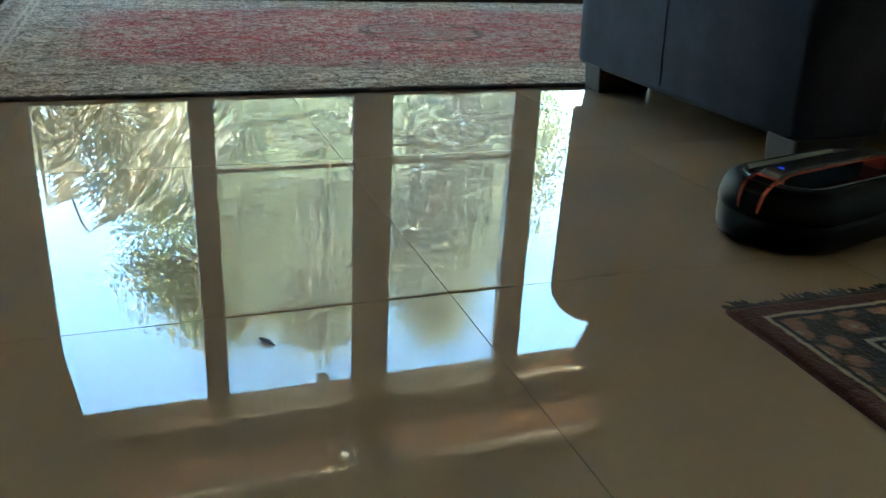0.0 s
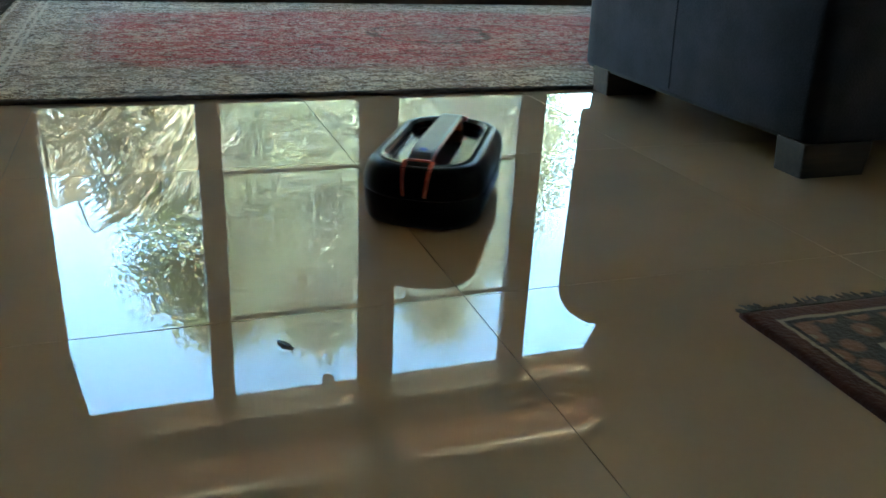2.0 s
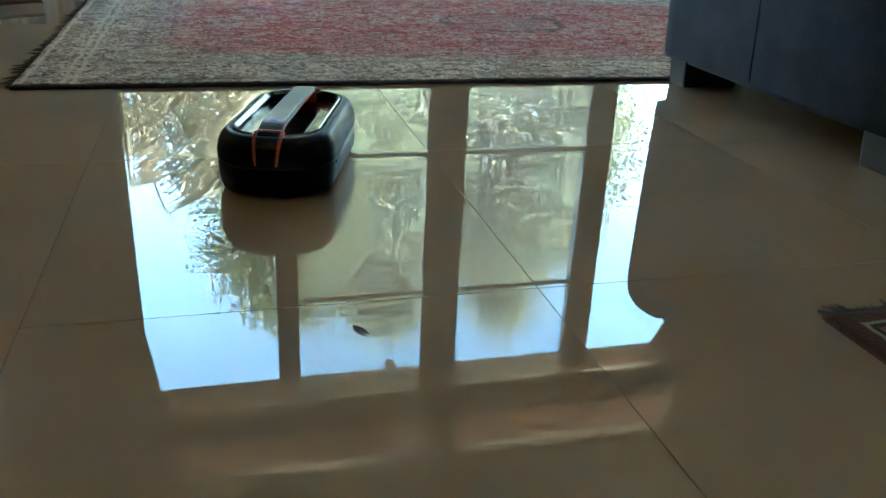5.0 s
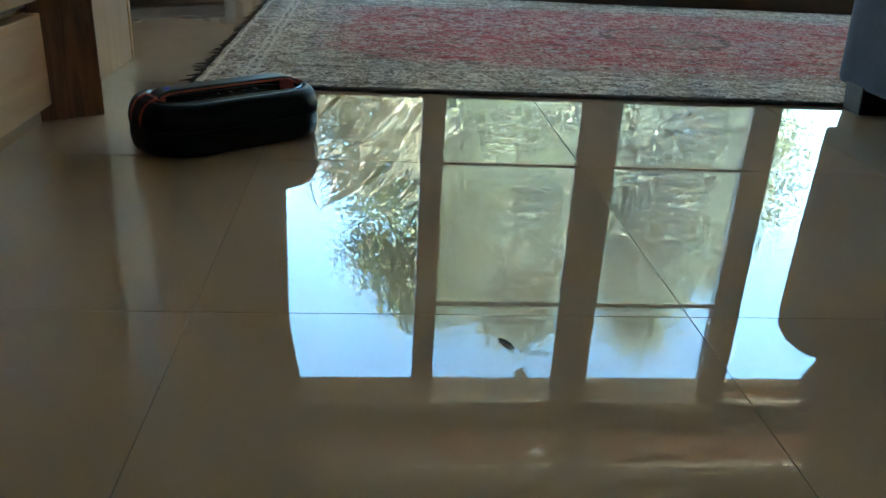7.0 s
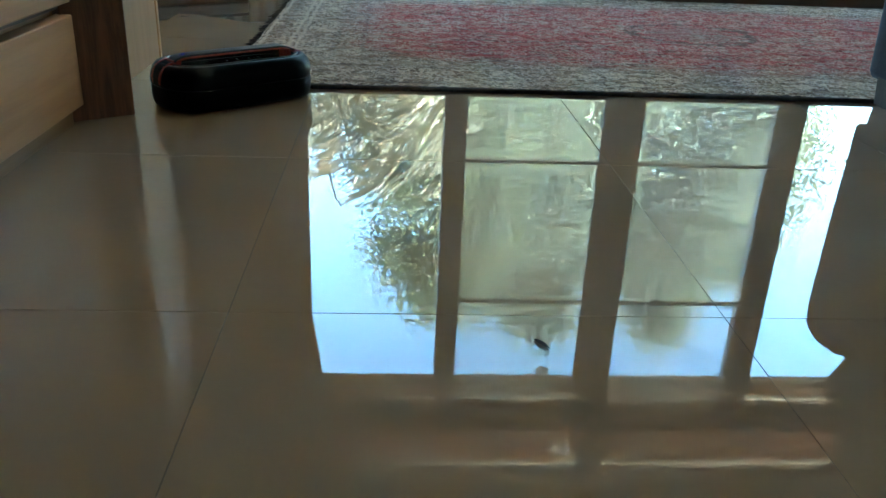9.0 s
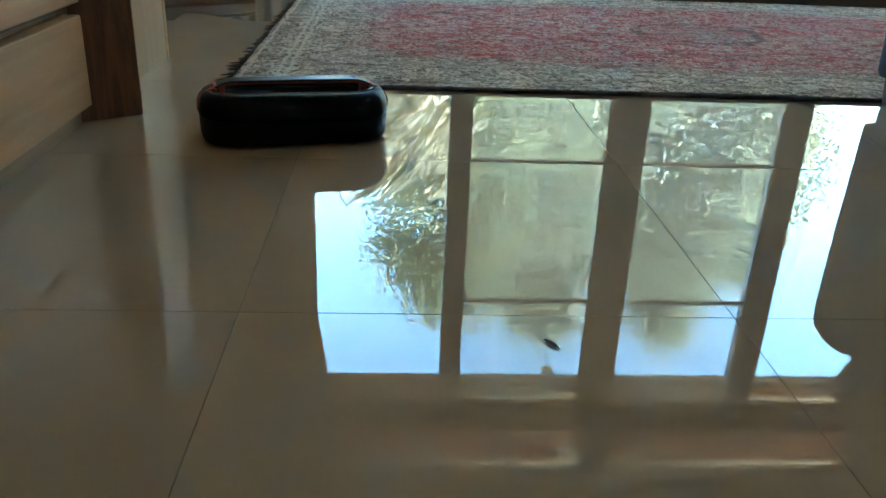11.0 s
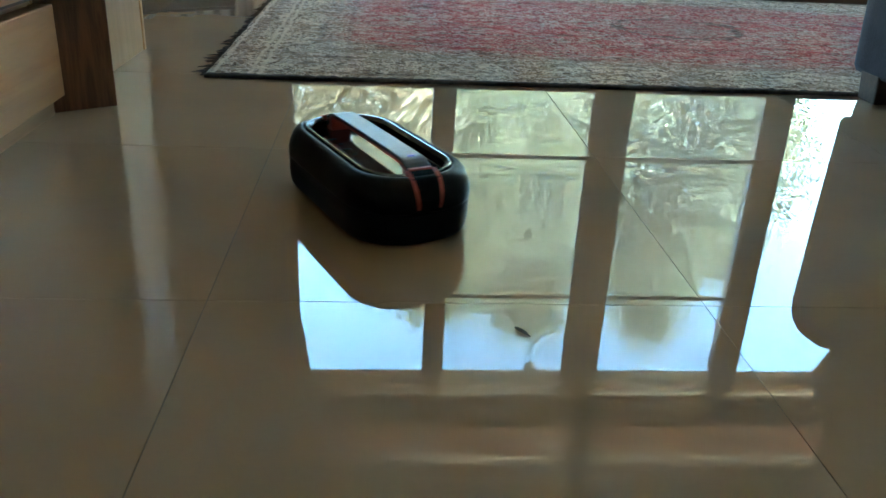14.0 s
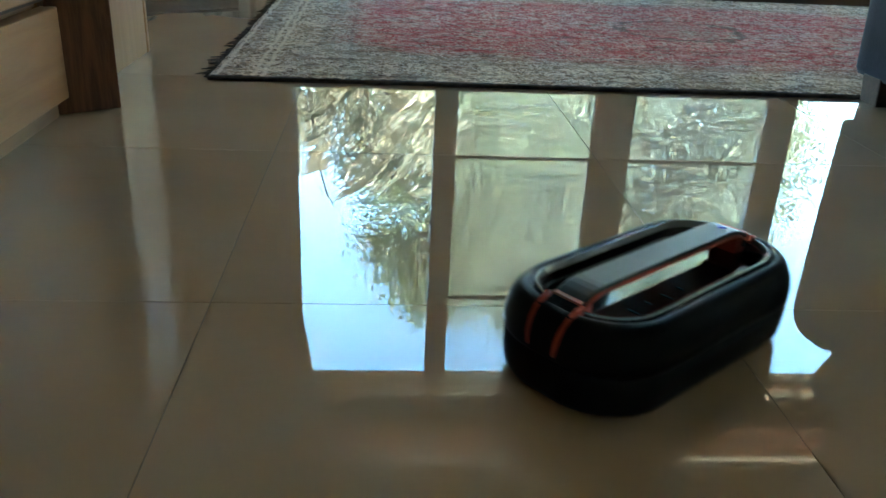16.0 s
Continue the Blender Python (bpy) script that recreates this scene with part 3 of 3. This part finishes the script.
# ---- the sofa ----
def sofa():
    s = thing("sofa", "dark navy velvet sofa with rounded back on low wooden feet", "sofa", (1.402, 1.2, 0.0), 0.0)
    # local: x along the sofa, y back towards the window, origin at the outer back corner of the arm
    def arm(x0):
        """Upholstered end: a low front part, swelling to a fat rounded end of the backrest."""
        rings = []
        for y, k, top in ((-0.868, 0.03, 0.44), (-0.86, 0.012, 0.44), (-0.84, 0.002, 0.44), (-0.6, 0.0, 0.445), (-0.36, 0.0, 0.45), (-0.31, 0.0, 0.47), (-0.28, 0.0, 0.52), (-0.24, 0.0, 0.59),
                          (-0.19, 0.0, 0.65), (-0.14, 0.0, 0.695), (-0.08, 0.0, 0.725), (-0.03, 0.0, 0.732), (0.0, 0.0, 0.725), (0.02, 0.008, 0.705), (0.03, 0.03, 0.66)):
            ring = [(x0 + 0.018 + k, y, 0.062 + k * 0.5), (x0 + 0.012 + k, y, 0.075), (x0 + 0.004 + k, y, top * 0.5)]
            for q in range(9):
                a = math.pi - math.pi / 2 * q / 8
                ring.append((x0 + 0.11 + (0.11 - k) * math.cos(a), y, top - 0.095 + (0.095 - k) * math.sin(a)))
            for q in range(9):
                a = math.pi / 2 - math.pi / 2 * q / 8
                ring.append((x0 + 0.16 + (0.08 - k) * math.cos(a), y, top - 0.08 + (0.08 - k) * math.sin(a)))
            ring += [(x0 + 0.24 - k, y, 0.075), (x0 + 0.232 - k, y, 0.062 + k * 0.5)]
            rings.append(ring)
        return loft(rings)
    part("arm", arm(0.0), VELVET, s, smooth=True)
    part("arm", arm(1.86), VELVET, s, smooth=True)
    part("base", box(0.2, 1.9, -0.84, 0.0, 0.067, 0.3, 0.02, 3), VELVET, s, smooth=True)
    part("back", box(0.12, 1.98, -0.2, 0.03, 0.3, 0.78, 0.05, 4), VELVET, s, smooth=True)
    part("seat_cushion", box(0.245, 1.05, -0.82, -0.2, 0.302, 0.46, 0.05, 4), VELVET, s, smooth=True)
    part("seat_cushion", box(1.055, 1.855, -0.82, -0.2, 0.302, 0.46, 0.05, 4), VELVET, s, smooth=True)
    for x0, x1 in ((0.10, 0.98), (1.0, 1.9)):
        rings = []
        for z, k in ((0.6, 0.12), (0.64, 0.09), (0.73, 0.055), (0.8, 0.025), (0.86, 0.004), (0.89, 0.0), (0.915, 0.016), (0.93, 0.05), (0.935, 0.09)):
            rings.append([((x0 + x1) / 2 + q[0], -0.09 + q[1], q[2]) for q in oval(x1 - x0 - 2 * k, 0.26 - k, z, 0.07, 6)])
        part("back_cushion", loft(rings), VELVET, s, smooth=True)
    part("seam", tube([(0.0118, -0.4, 0.08), (0.0085, -0.4, 0.15), (0.0045, -0.4, 0.22), (0.0012, -0.4, 0.34)], [0.0022] * 4, 6), VELVET, s)
    for x, y in ((0.095, -0.075), (0.095, -0.825), (2.0, -0.075), (2.0, -0.825)):
        foot = loft([oval(0.155, 0.078, 0.0, 0.004, 2), oval(0.165, 0.084, 0.058, 0.005, 2), oval(0.165, 0.084, 0.068, 0.005, 2)])
        f = part("foot", foot, FOOT, s, "low dark wooden block foot")
        f.matrix_basis = pose(x, y, 0)


sofa()


# ---- the cabinets ----
def drawer_cabinet():
    c = thing("drawer_cabinet", "tall pale maple cabinet with drawers and a dark wooden post", "cabinet")
    part("carcass", box(-1.0, -0.475, -0.55, 0.795, 0.05, 2.1, 0.003), PALE_PANEL, c)
    part("plinth", box(-0.98, -0.452, -0.54, 0.79, 0.0, 0.049), PLINTH, c)
    for z0, z1 in ((0.035, 0.213), (0.236, 0.44), (0.463, 0.74), (0.763, 1.06)):
        front = part("drawer_front", box(-0.468, -0.434, -0.53, 0.81, z0, z1, 0.003), PALE, c)
        part("grip_lip", box(-0.464, -0.449, -0.53, 0.785, z1 + 0.013, z1 + 0.02, 0.002), BROWN_X, front)
        part("shadow_gap", box(-0.4745, -0.469, -0.53, 0.79, z1 + 0.001, z1 + 0.022), PLINTH, front)
    part("door", box(-0.468, -0.434, -0.53, 0.1325, 1.092, 2.08, 0.003), PALE_PANEL, c)
    part("door", box(-0.468, -0.434, 0.1365, 0.806, 1.092, 2.08, 0.003), PALE_PANEL, c)
    post = part("post", box(0.0, 0.125, 0.0, 0.05, 0.0, 2.1, 0.003), BROWN, c, "dark brown wooden post")
    post.matrix_basis = pose(-0.455, 0.80, 0.0, 0, 0, 36)


def end_cabinet():
    c = thing("end_cabinet", "plain tall pale maple cabinet standing beside the drawers", "cabinet")
    part("body", box(-1.0, -0.456, 0.93, 1.47, 0.0, 2.1, 0.003), PALE_PANEL, c)
    part("edge_strip", box(-1.0, -0.4545, 1.474, 1.492, 0.0, 2.1, 0.002), PALE, c)
    part("shadow_gap", box(-0.99, -0.4585, 1.4705, 1.4735, 0.0, 2.09), DARK, c)


def floor_plinth():
    """Low dark board standing askew before the curtain's foot."""
    p = thing("floor_plinth", "low dark red-brown wooden plinth on the tiles by the curtain", "plinth", (-0.69, 2.45, 0.0), 37.5)
    part("board", box(-0.42, 0.36, 0.0, 0.07, 0.0, 0.045, 0.008, 3), BROWN_X, p)
    part("cap", box(-0.42, 0.36, 0.004, 0.07, 0.046, 0.056, 0.004), BROWN_X, p)


drawer_cabinet()
end_cabinet()
floor_plinth()


# ---- the scrap on the tiles ----
def dry_leaf():
    bm = bmesh.new()
    rows = []
    for i in range(9):
        u = i / 8
        w = 0.003 * math.sin(math.pi * min(1, u * 1.05 + 0.04)) ** 0.8 + 0.0004
        z = 0.0006 + 0.0006 * math.sin(u * 3.0)
        rows.append([bm.verts.new((0.026 * (u - 0.5), s * w, z + abs(s) * 0.0006)) for s in (-1, 0, 1)])
    for a, b in zip(rows, rows[1:]):
        for k in range(2):
            bm.faces.new((a[k], a[k + 1], b[k + 1], b[k]))
    leaf = tagged(link_mesh("dry_leaf", bm, DEAD_LEAF), "tiny dark curled dry leaf on the tiles", "leaf")
    leaf.matrix_basis = pose(0.363, -0.07, 0.0004, 0, 0, -56)
    solid = leaf.modifiers.new("thickness", "SOLIDIFY")
    solid.thickness = 0.0006


dry_leaf()


# ---- the cleaning robot ----
def robot():
    r = thing("mop_robot", "black oblong floor-mopping robot with an orange-edged carry handle", "robot")
    L, W = 0.365, 0.19
    side = lambda dl, z, r=0.078: oval(L - dl, W - dl, z, r)
    part("lower_shell", loft([side(0.026, 0.005, 0.07), side(0.012, 0.0065, 0.074), side(0.005, 0.013), side(0.002, 0.025), side(0.001, 0.0492), side(0.004, 0.0508)]), BLACK, r, smooth=True)
    rings = [side(0.004, 0.0512), side(0.001, 0.0524), side(0.0, 0.056), side(0.0, 0.066), side(0.004, 0.078), side(0.013, 0.089, 0.075), side(0.026, 0.0965, 0.07),
             side(0.036, 0.0985, 0.066), side(0.044, 0.0982, 0.063), side(0.047, 0.095, 0.062), side(0.048, 0.09, 0.061)]
    part("upper_shell", loft(rings, True, False), BLACK, r, smooth=True)
    part("rim", loft([side(0.0485, 0.09, 0.061), side(0.052, 0.0995, 0.059), side(0.054, 0.1008, 0.058), side(0.0575, 0.1005, 0.0565), side(0.0655, 0.0945, 0.053)], False, False), TRIM, r, "glossy chamfered rim")
    part("basin", loft([side(0.066, 0.0945, 0.053), side(0.0675, 0.0835, 0.052), side(0.07, 0.0825, 0.051)], False, True), GLOSS, r, "glossy sunken tank lid")
    # flat handle bar over the basin, bent down at both ends
    def bar(half, top, thick, reach):
        rings = []
        n = 40
        for k in range(n + 1):
            u = -1 + 2 * k / n
            z = top - 0.0012 * u * u
            if abs(u) > 0.7:
                z -= 0.02 * ((abs(u) - 0.7) / 0.3) ** 2.2
            x = u * reach
            rings.append([(x, -half, z - thick), (x, -half, z - 0.0015), (x, -half + 0.002, z), (x, half - 0.002, z), (x, half, z - 0.0015), (x, half, z - thick)])
        return loft(rings)
    handle = part("handle", bar(0.0185, 0.1145, 0.0035, 0.163), HANDLE_TOP, r, "dark grey handle bar")
    part("handle_lining", bar(0.0195, 0.1108, 0.0034, 0.1605), ORANGE, handle, "orange lining under the handle")
    for s in (1, -1):
        part("handle_leg", loft([[(s * x, y, z) for x, y in ((0.132, -0.0165), (0.152, -0.0175), (0.152, 0.0175), (0.132, 0.0165))] for z in (0.082, 0.1055)]), ORANGE, r, "orange inner end of the handle")
        ring = lambda x, z0, z1, h: [(s * x, -h, z0), (s * x, h, z0), (s * x, h, z1), (s * x, -h, z1)]
        strap = loft([ring(0.142, 0.09, 0.1062, 0.018), ring(0.158, 0.088, 0.1008, 0.018), ring(0.170, 0.078, 0.0945, 0.0175), ring(0.179, 0.066, 0.084, 0.0165), ring(0.1838, 0.056, 0.07, 0.0155), ring(0.1838, 0.054, 0.056, 0.0145)])
        st = part("handle_foot", strap, BLACK, r)
        for sy in (1, -1):
            pts = [(0.150, 0.1040, 0.0205), (0.160, 0.1012, 0.0205), (0.1712, 0.0948, 0.02), (0.1802, 0.0842, 0.0188), (0.1846, 0.072, 0.0176), (0.1846, 0.060, 0.016)]
            rings = []
            for k, (x, z, y) in enumerate(pts):
                w = 0.0033 - 0.0004 * k
                rings.append([(s * (x - 0.004), sy * (y - w), z - 0.006), (s * (x - 0.004), sy * (y + w), z - 0.006), (s * (x + 0.0004), sy * (y + w), z), (s * (x + 0.0004), sy * (y - w), z)])
            part("orange_edge", loft(rings), ORANGE, st, "orange edge line")
    # level marks on the tank lid
    for k in range(4):
        part("level_mark", box(0.085 - 0.028 * k, 0.0862 - 0.028 * k, 0.027, 0.041 - 0.006 * (k % 2), 0.0826, 0.0834), HANDLE_TOP, r, "small dark level mark")
    # indicator, mark and print
    tri = bmesh.new()
    loft([[(-0.122, -0.005, z), (-0.122, 0.005, z), (-0.114, 0.0, z)] for z in (0.1136, 0.1147)], bm=tri)
    part("indicator", tri, BLUE, handle, "small blue-lit arrow mark")
    for k in range(3):
        a = radians(-46 + 4 * k)
        bar_ob = part("print_bar", box(-0.0004, 0.0004, -0.0016, 0.0016, 0.0, 0.0045), SILVER, r, "small pale print")
        bar_ob.matrix_basis = pose(0.1045 + 0.0783 * math.cos(a), -0.017 + 0.0783 * math.sin(a), 0.057, 0, 0, math.degrees(a))
    for s in (1, -1):
        part("side_ledge", loft([[(x, s * y, z) for y, z in ((0.088, 0.044), (0.0962, 0.044), (0.0935, 0.0495), (0.088, 0.0495))] for x in (-0.1, 0.1)]), BLACK, r)
        part("mop_pad", disc(s * 0.088, 0, 0.0, 0.07, 0.009), PAD, r, "round damp mop pad")
    return r


mop_robot = robot()


# ---- the garden ----
ground = box(-400, 400, WIN_Y + 1.41, 800, -0.4, -0.15)
box(-400, 400, -800, WIN_Y + 1.409, -0.42, -0.17, bm=ground)
tagged(link_mesh("ground", ground, GRASS), "lawn running out to the horizon", "lawn", kind="structure")


def leaf_cloud(name, centres, count, size, spread, material, parent, rng, long=1.0, flat=0.8):
    """Many small folded leaves round clump centres."""
    c = np.array(centres)
    pick = rng.integers(0, len(c), count)
    r = rng.normal(size=(count, 3)) * np.array((1, 1, flat)) * spread * rng.uniform(0.6, 1.2, len(c))[pick][:, None]
    p = c[pick] + r
    d = rng.normal(size=(count, 3))
    d[:, 2] -= 0.5
    d /= np.linalg.norm(d, axis=1)[:, None]
    u = rng.normal(size=(count, 3))
    u -= (u * d).sum(1)[:, None] * d
    u /= np.linalg.norm(u, axis=1)[:, None]
    nrm = np.cross(d, u)
    s = size * rng.uniform(0.6, 1.35, count)[:, None]
    v = np.stack([p, p + d * s * 0.5 * long + u * s * 0.28 + nrm * s * 0.08, p + d * s * long, p + d * s * 0.5 * long - u * s * 0.28 + nrm * s * 0.08], 1).reshape(-1, 3)
    i = np.arange(count)[:, None] * 4
    f = np.concatenate([i + np.array((0, 1, 2)), i + np.array((0, 2, 3))])
    me = bpy.data.meshes.new(name)
    me.from_pydata(v.tolist(), [], f.tolist())
    me.materials.append(material)
    ob = new(name, me)
    ob.parent = parent
    return ob


def tree(at, height, width, base, label, seed, leaves, size, material, clumps=70, spread=0.5):
    rng = np.random.default_rng(seed)
    t = thing("tree", label, "tree", at, group="garden trees")
    trunk = bmesh.new()
    top = height * 0.72
    lean = rng.uniform(-0.3, 0.3, 2)
    spine = [(lean[0] * u + 0.12 * math.sin(3 * u), lean[1] * u, top * u) for u in np.linspace(0, 1, 9)]
    tube(spine, [0.2 * (1 - 0.8 * u) * height / 8 for u in np.linspace(0, 1, 9)], 9, trunk)
    centres = []
    for k in range(clumps):
        a = rng.uniform(0, 2 * math.pi)
        u = rng.uniform(0.0, 1.0)
        z = base + (height - base) * u
        # crown: widest a third of the way up, drawn in to the top, with uneven lobes
        env = width / 2 * (1 - max(0, u - 0.3) ** 1.5 / 0.585 * 0.9) * (0.75 + 0.25 * math.sin(a * 3 + seed) * math.cos(u * 7))
        q = env * rng.uniform(0.35, 1.0) ** 0.6
        c = (q * math.cos(a) + lean[0], q * math.sin(a) * 0.8 + lean[1], z)
        centres.append(c)
        if k % 2 == 0:
            w = min(1.0, max(0.15, (z - 0.35 * q) / top))
            s = Vector((lean[0] * w, lean[1] * w, top * w * 0.9))
            e = Vector(c)
            m = s.lerp(e, 0.5) + Vector((0, 0, 0.12 * q))
            tube([s, m, e], [0.05 * height / 8, 0.03 * height / 8, 0.008], 5, trunk)
    part("trunk", trunk, BARK, t)
    leaf_cloud("crown", centres, leaves, size, spread, material, t, rng)
    return t


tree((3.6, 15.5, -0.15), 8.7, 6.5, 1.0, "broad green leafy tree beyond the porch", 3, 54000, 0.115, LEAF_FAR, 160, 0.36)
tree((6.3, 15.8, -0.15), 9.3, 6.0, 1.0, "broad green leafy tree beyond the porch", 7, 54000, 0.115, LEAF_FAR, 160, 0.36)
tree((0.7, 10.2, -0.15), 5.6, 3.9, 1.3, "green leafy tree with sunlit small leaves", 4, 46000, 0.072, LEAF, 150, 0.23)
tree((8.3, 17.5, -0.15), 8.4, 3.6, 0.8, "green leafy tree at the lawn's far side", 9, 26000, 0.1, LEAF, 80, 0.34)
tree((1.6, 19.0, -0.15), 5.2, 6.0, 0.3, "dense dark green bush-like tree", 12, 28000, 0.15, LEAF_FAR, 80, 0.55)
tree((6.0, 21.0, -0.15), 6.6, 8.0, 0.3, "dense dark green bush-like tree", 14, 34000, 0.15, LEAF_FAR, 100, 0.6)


def palm(at, n, reach, rise, seed, label):
    """Arching fronds, each a curved rib with narrow hanging blades."""
    rng = random.Random(seed)
    p = thing("palm", label, "palm", at, group="palms by the porch")
    for k in range(n):
        a = 2 * math.pi * k / n + rng.uniform(-0.3, 0.3)
        l, h = reach * rng.uniform(0.7, 1.15), rise * rng.uniform(0.75, 1.15)
        bm = bmesh.new()
        pts = []
        for i in range(12):
            u = i / 11
            pts.append(Vector((math.cos(a) * l * u, math.sin(a) * l * u, h * math.sin(min(1.0, u * 1.15) * 2.2) / 0.95)))
        tube(pts, [0.014 * (1 - 0.8 * i / 11) for i in range(12)], 5, bm)
        side = Vector((-math.sin(a), math.cos(a), 0))
        for i in range(34):
            u = 0.18 + 0.8 * i / 33
            j = min(10, int(u * 11))
            q = pts[j].lerp(pts[j + 1], u * 11 - j)
            for s in (1, -1):
                d = (side * s * 0.8 + Vector((math.cos(a), math.sin(a), 0)) * 0.6 + Vector((0, 0, -0.35 - 0.5 * rng.random()))).normalized()
                bl = 0.42 * (1 - 0.55 * abs(u - 0.45)) * rng.uniform(0.7, 1.2)
                w = Vector((math.cos(a), math.sin(a), 0)) * 0.011
                m, e = q + d * bl * 0.55, q + d * bl + Vector((0, 0, -0.1 * bl))
                v = [bm.verts.new(x) for x in (q - w * 0.4, q + w * 0.4, m + w, e, m - w)]
                bm.faces.new(v)
        part("frond", bm, BLADE, p)
    return p


palm((-0.6, 6.3, -0.15), 19, 1.15, 1.9, 2, "yellow-green palm with long arching narrow blades")
palm((-0.05, 6.9, -0.15), 19, 0.95, 2.1, 5, "yellow-green palm with long arching narrow blades")


# ---- the tiles, last ----
def tiles():
    floor = bpy.data.objects["floor"]
    me = bpy.data.meshes.new("tile")
    bm = bmesh.new()
    h = 0.3 - 0.0007
    loft([[(sx * h, sy * h, -0.009) for sx, sy in ((-1, -1), (1, -1), (1, 1), (-1, 1))],
          [(sx * h, sy * h, 0.0) for sx, sy in ((-1, -1), (1, -1), (1, 1), (-1, 1))]], bm=bm)
    bmesh.ops.recalc_face_normals(bm, faces=bm.faces)
    bm.to_mesh(me)
    bm.free()
    me.materials.append(TILE)
    for i in range(-4, 8):
        for j in range(-6, 5):
            t = new("tile", me)
            t.parent = floor
            t.matrix_basis = pose(0.3 + 0.6 * i, 0.3 + 0.6 * j, 0.0)
    strip = part("threshold", box(ROOM[0], ROOM[1], 3.0015, WIN_Y + 0.2, -0.009, 0.0), TILE, floor)


tiles()


def motions():
    rows = (
        (0, 1.258, 0.093, 14), (0.2, 1.248, 0.102, 36), (0.4, 1.231, 0.112, 55), (0.6, 1.193, 0.130, 60), (0.8, 1.137, 0.174, 62), (1, 1.064, 0.212, 64),
        (1.2, 0.987, 0.250, 62), (1.4, 0.925, 0.279, 58), (1.6, 0.844, 0.310, 58), (1.8, 0.768, 0.345, 58), (2, 0.691, 0.382, 60), (2.2, 0.614, 0.419, 62),
        (2.4, 0.565, 0.440, 70), (2.6, 0.557, 0.438, 91), (2.8, 0.560, 0.448, 118), (3, 0.555, 0.442, 149), (3.2, 0.540, 0.432, 181), (4.3, 0.430, 0.490, 124),
        (5.3, 0.319, 0.545, 65), (5.5, 0.306, 0.550, 65), (5.7, 0.252, 0.567, 66), (6, 0.119, 0.634, 67), (6.3, 0.047, 0.663, 67), (6.5, -0.018, 0.689, 66),
        (6.8, -0.071, 0.720, 57), (7, -0.074, 0.720, 40), (7.3, -0.082, 0.739, 19), (7.6, -0.121, 0.830, 14), (8, -0.166, 1.008, 9), (8.3, -0.2, 1.105, 6),
        (8.5, -0.203, 1.11, 9), (8.8, -0.193, 1.062, 20), (9, -0.174, 1.032, 39), (9.2, -0.173, 1.026, 67), (10.2, -0.090, 0.840, 134), (11.3, 0.016, 0.663, 206),
        (11.5, 0.049, 0.572, 209), (12, 0.146, 0.398, 213), (12.5, 0.197, 0.319, 248), (12.8, 0.194, 0.326, 289), (13, 0.191, 0.326, 319), (13.2, 0.193, 0.328, 354),
        (13.5, 0.193, 0.328, 401), (13.8, 0.193, 0.324, 446), (14, 0.190, 0.328, 475), (14.3, 0.189, 0.323, 520), (14.5, 0.190, 0.314, 556), (15, 0.258, 0.233, 578),
        (15.5, 0.370, 0.070, 577), (16, 0.499, -0.086, 578),
    )
    walk(mop_robot, [(t, pose(x, y, 0.0, 0, 0, yaw)) for t, x, y, yaw in rows])


motions()
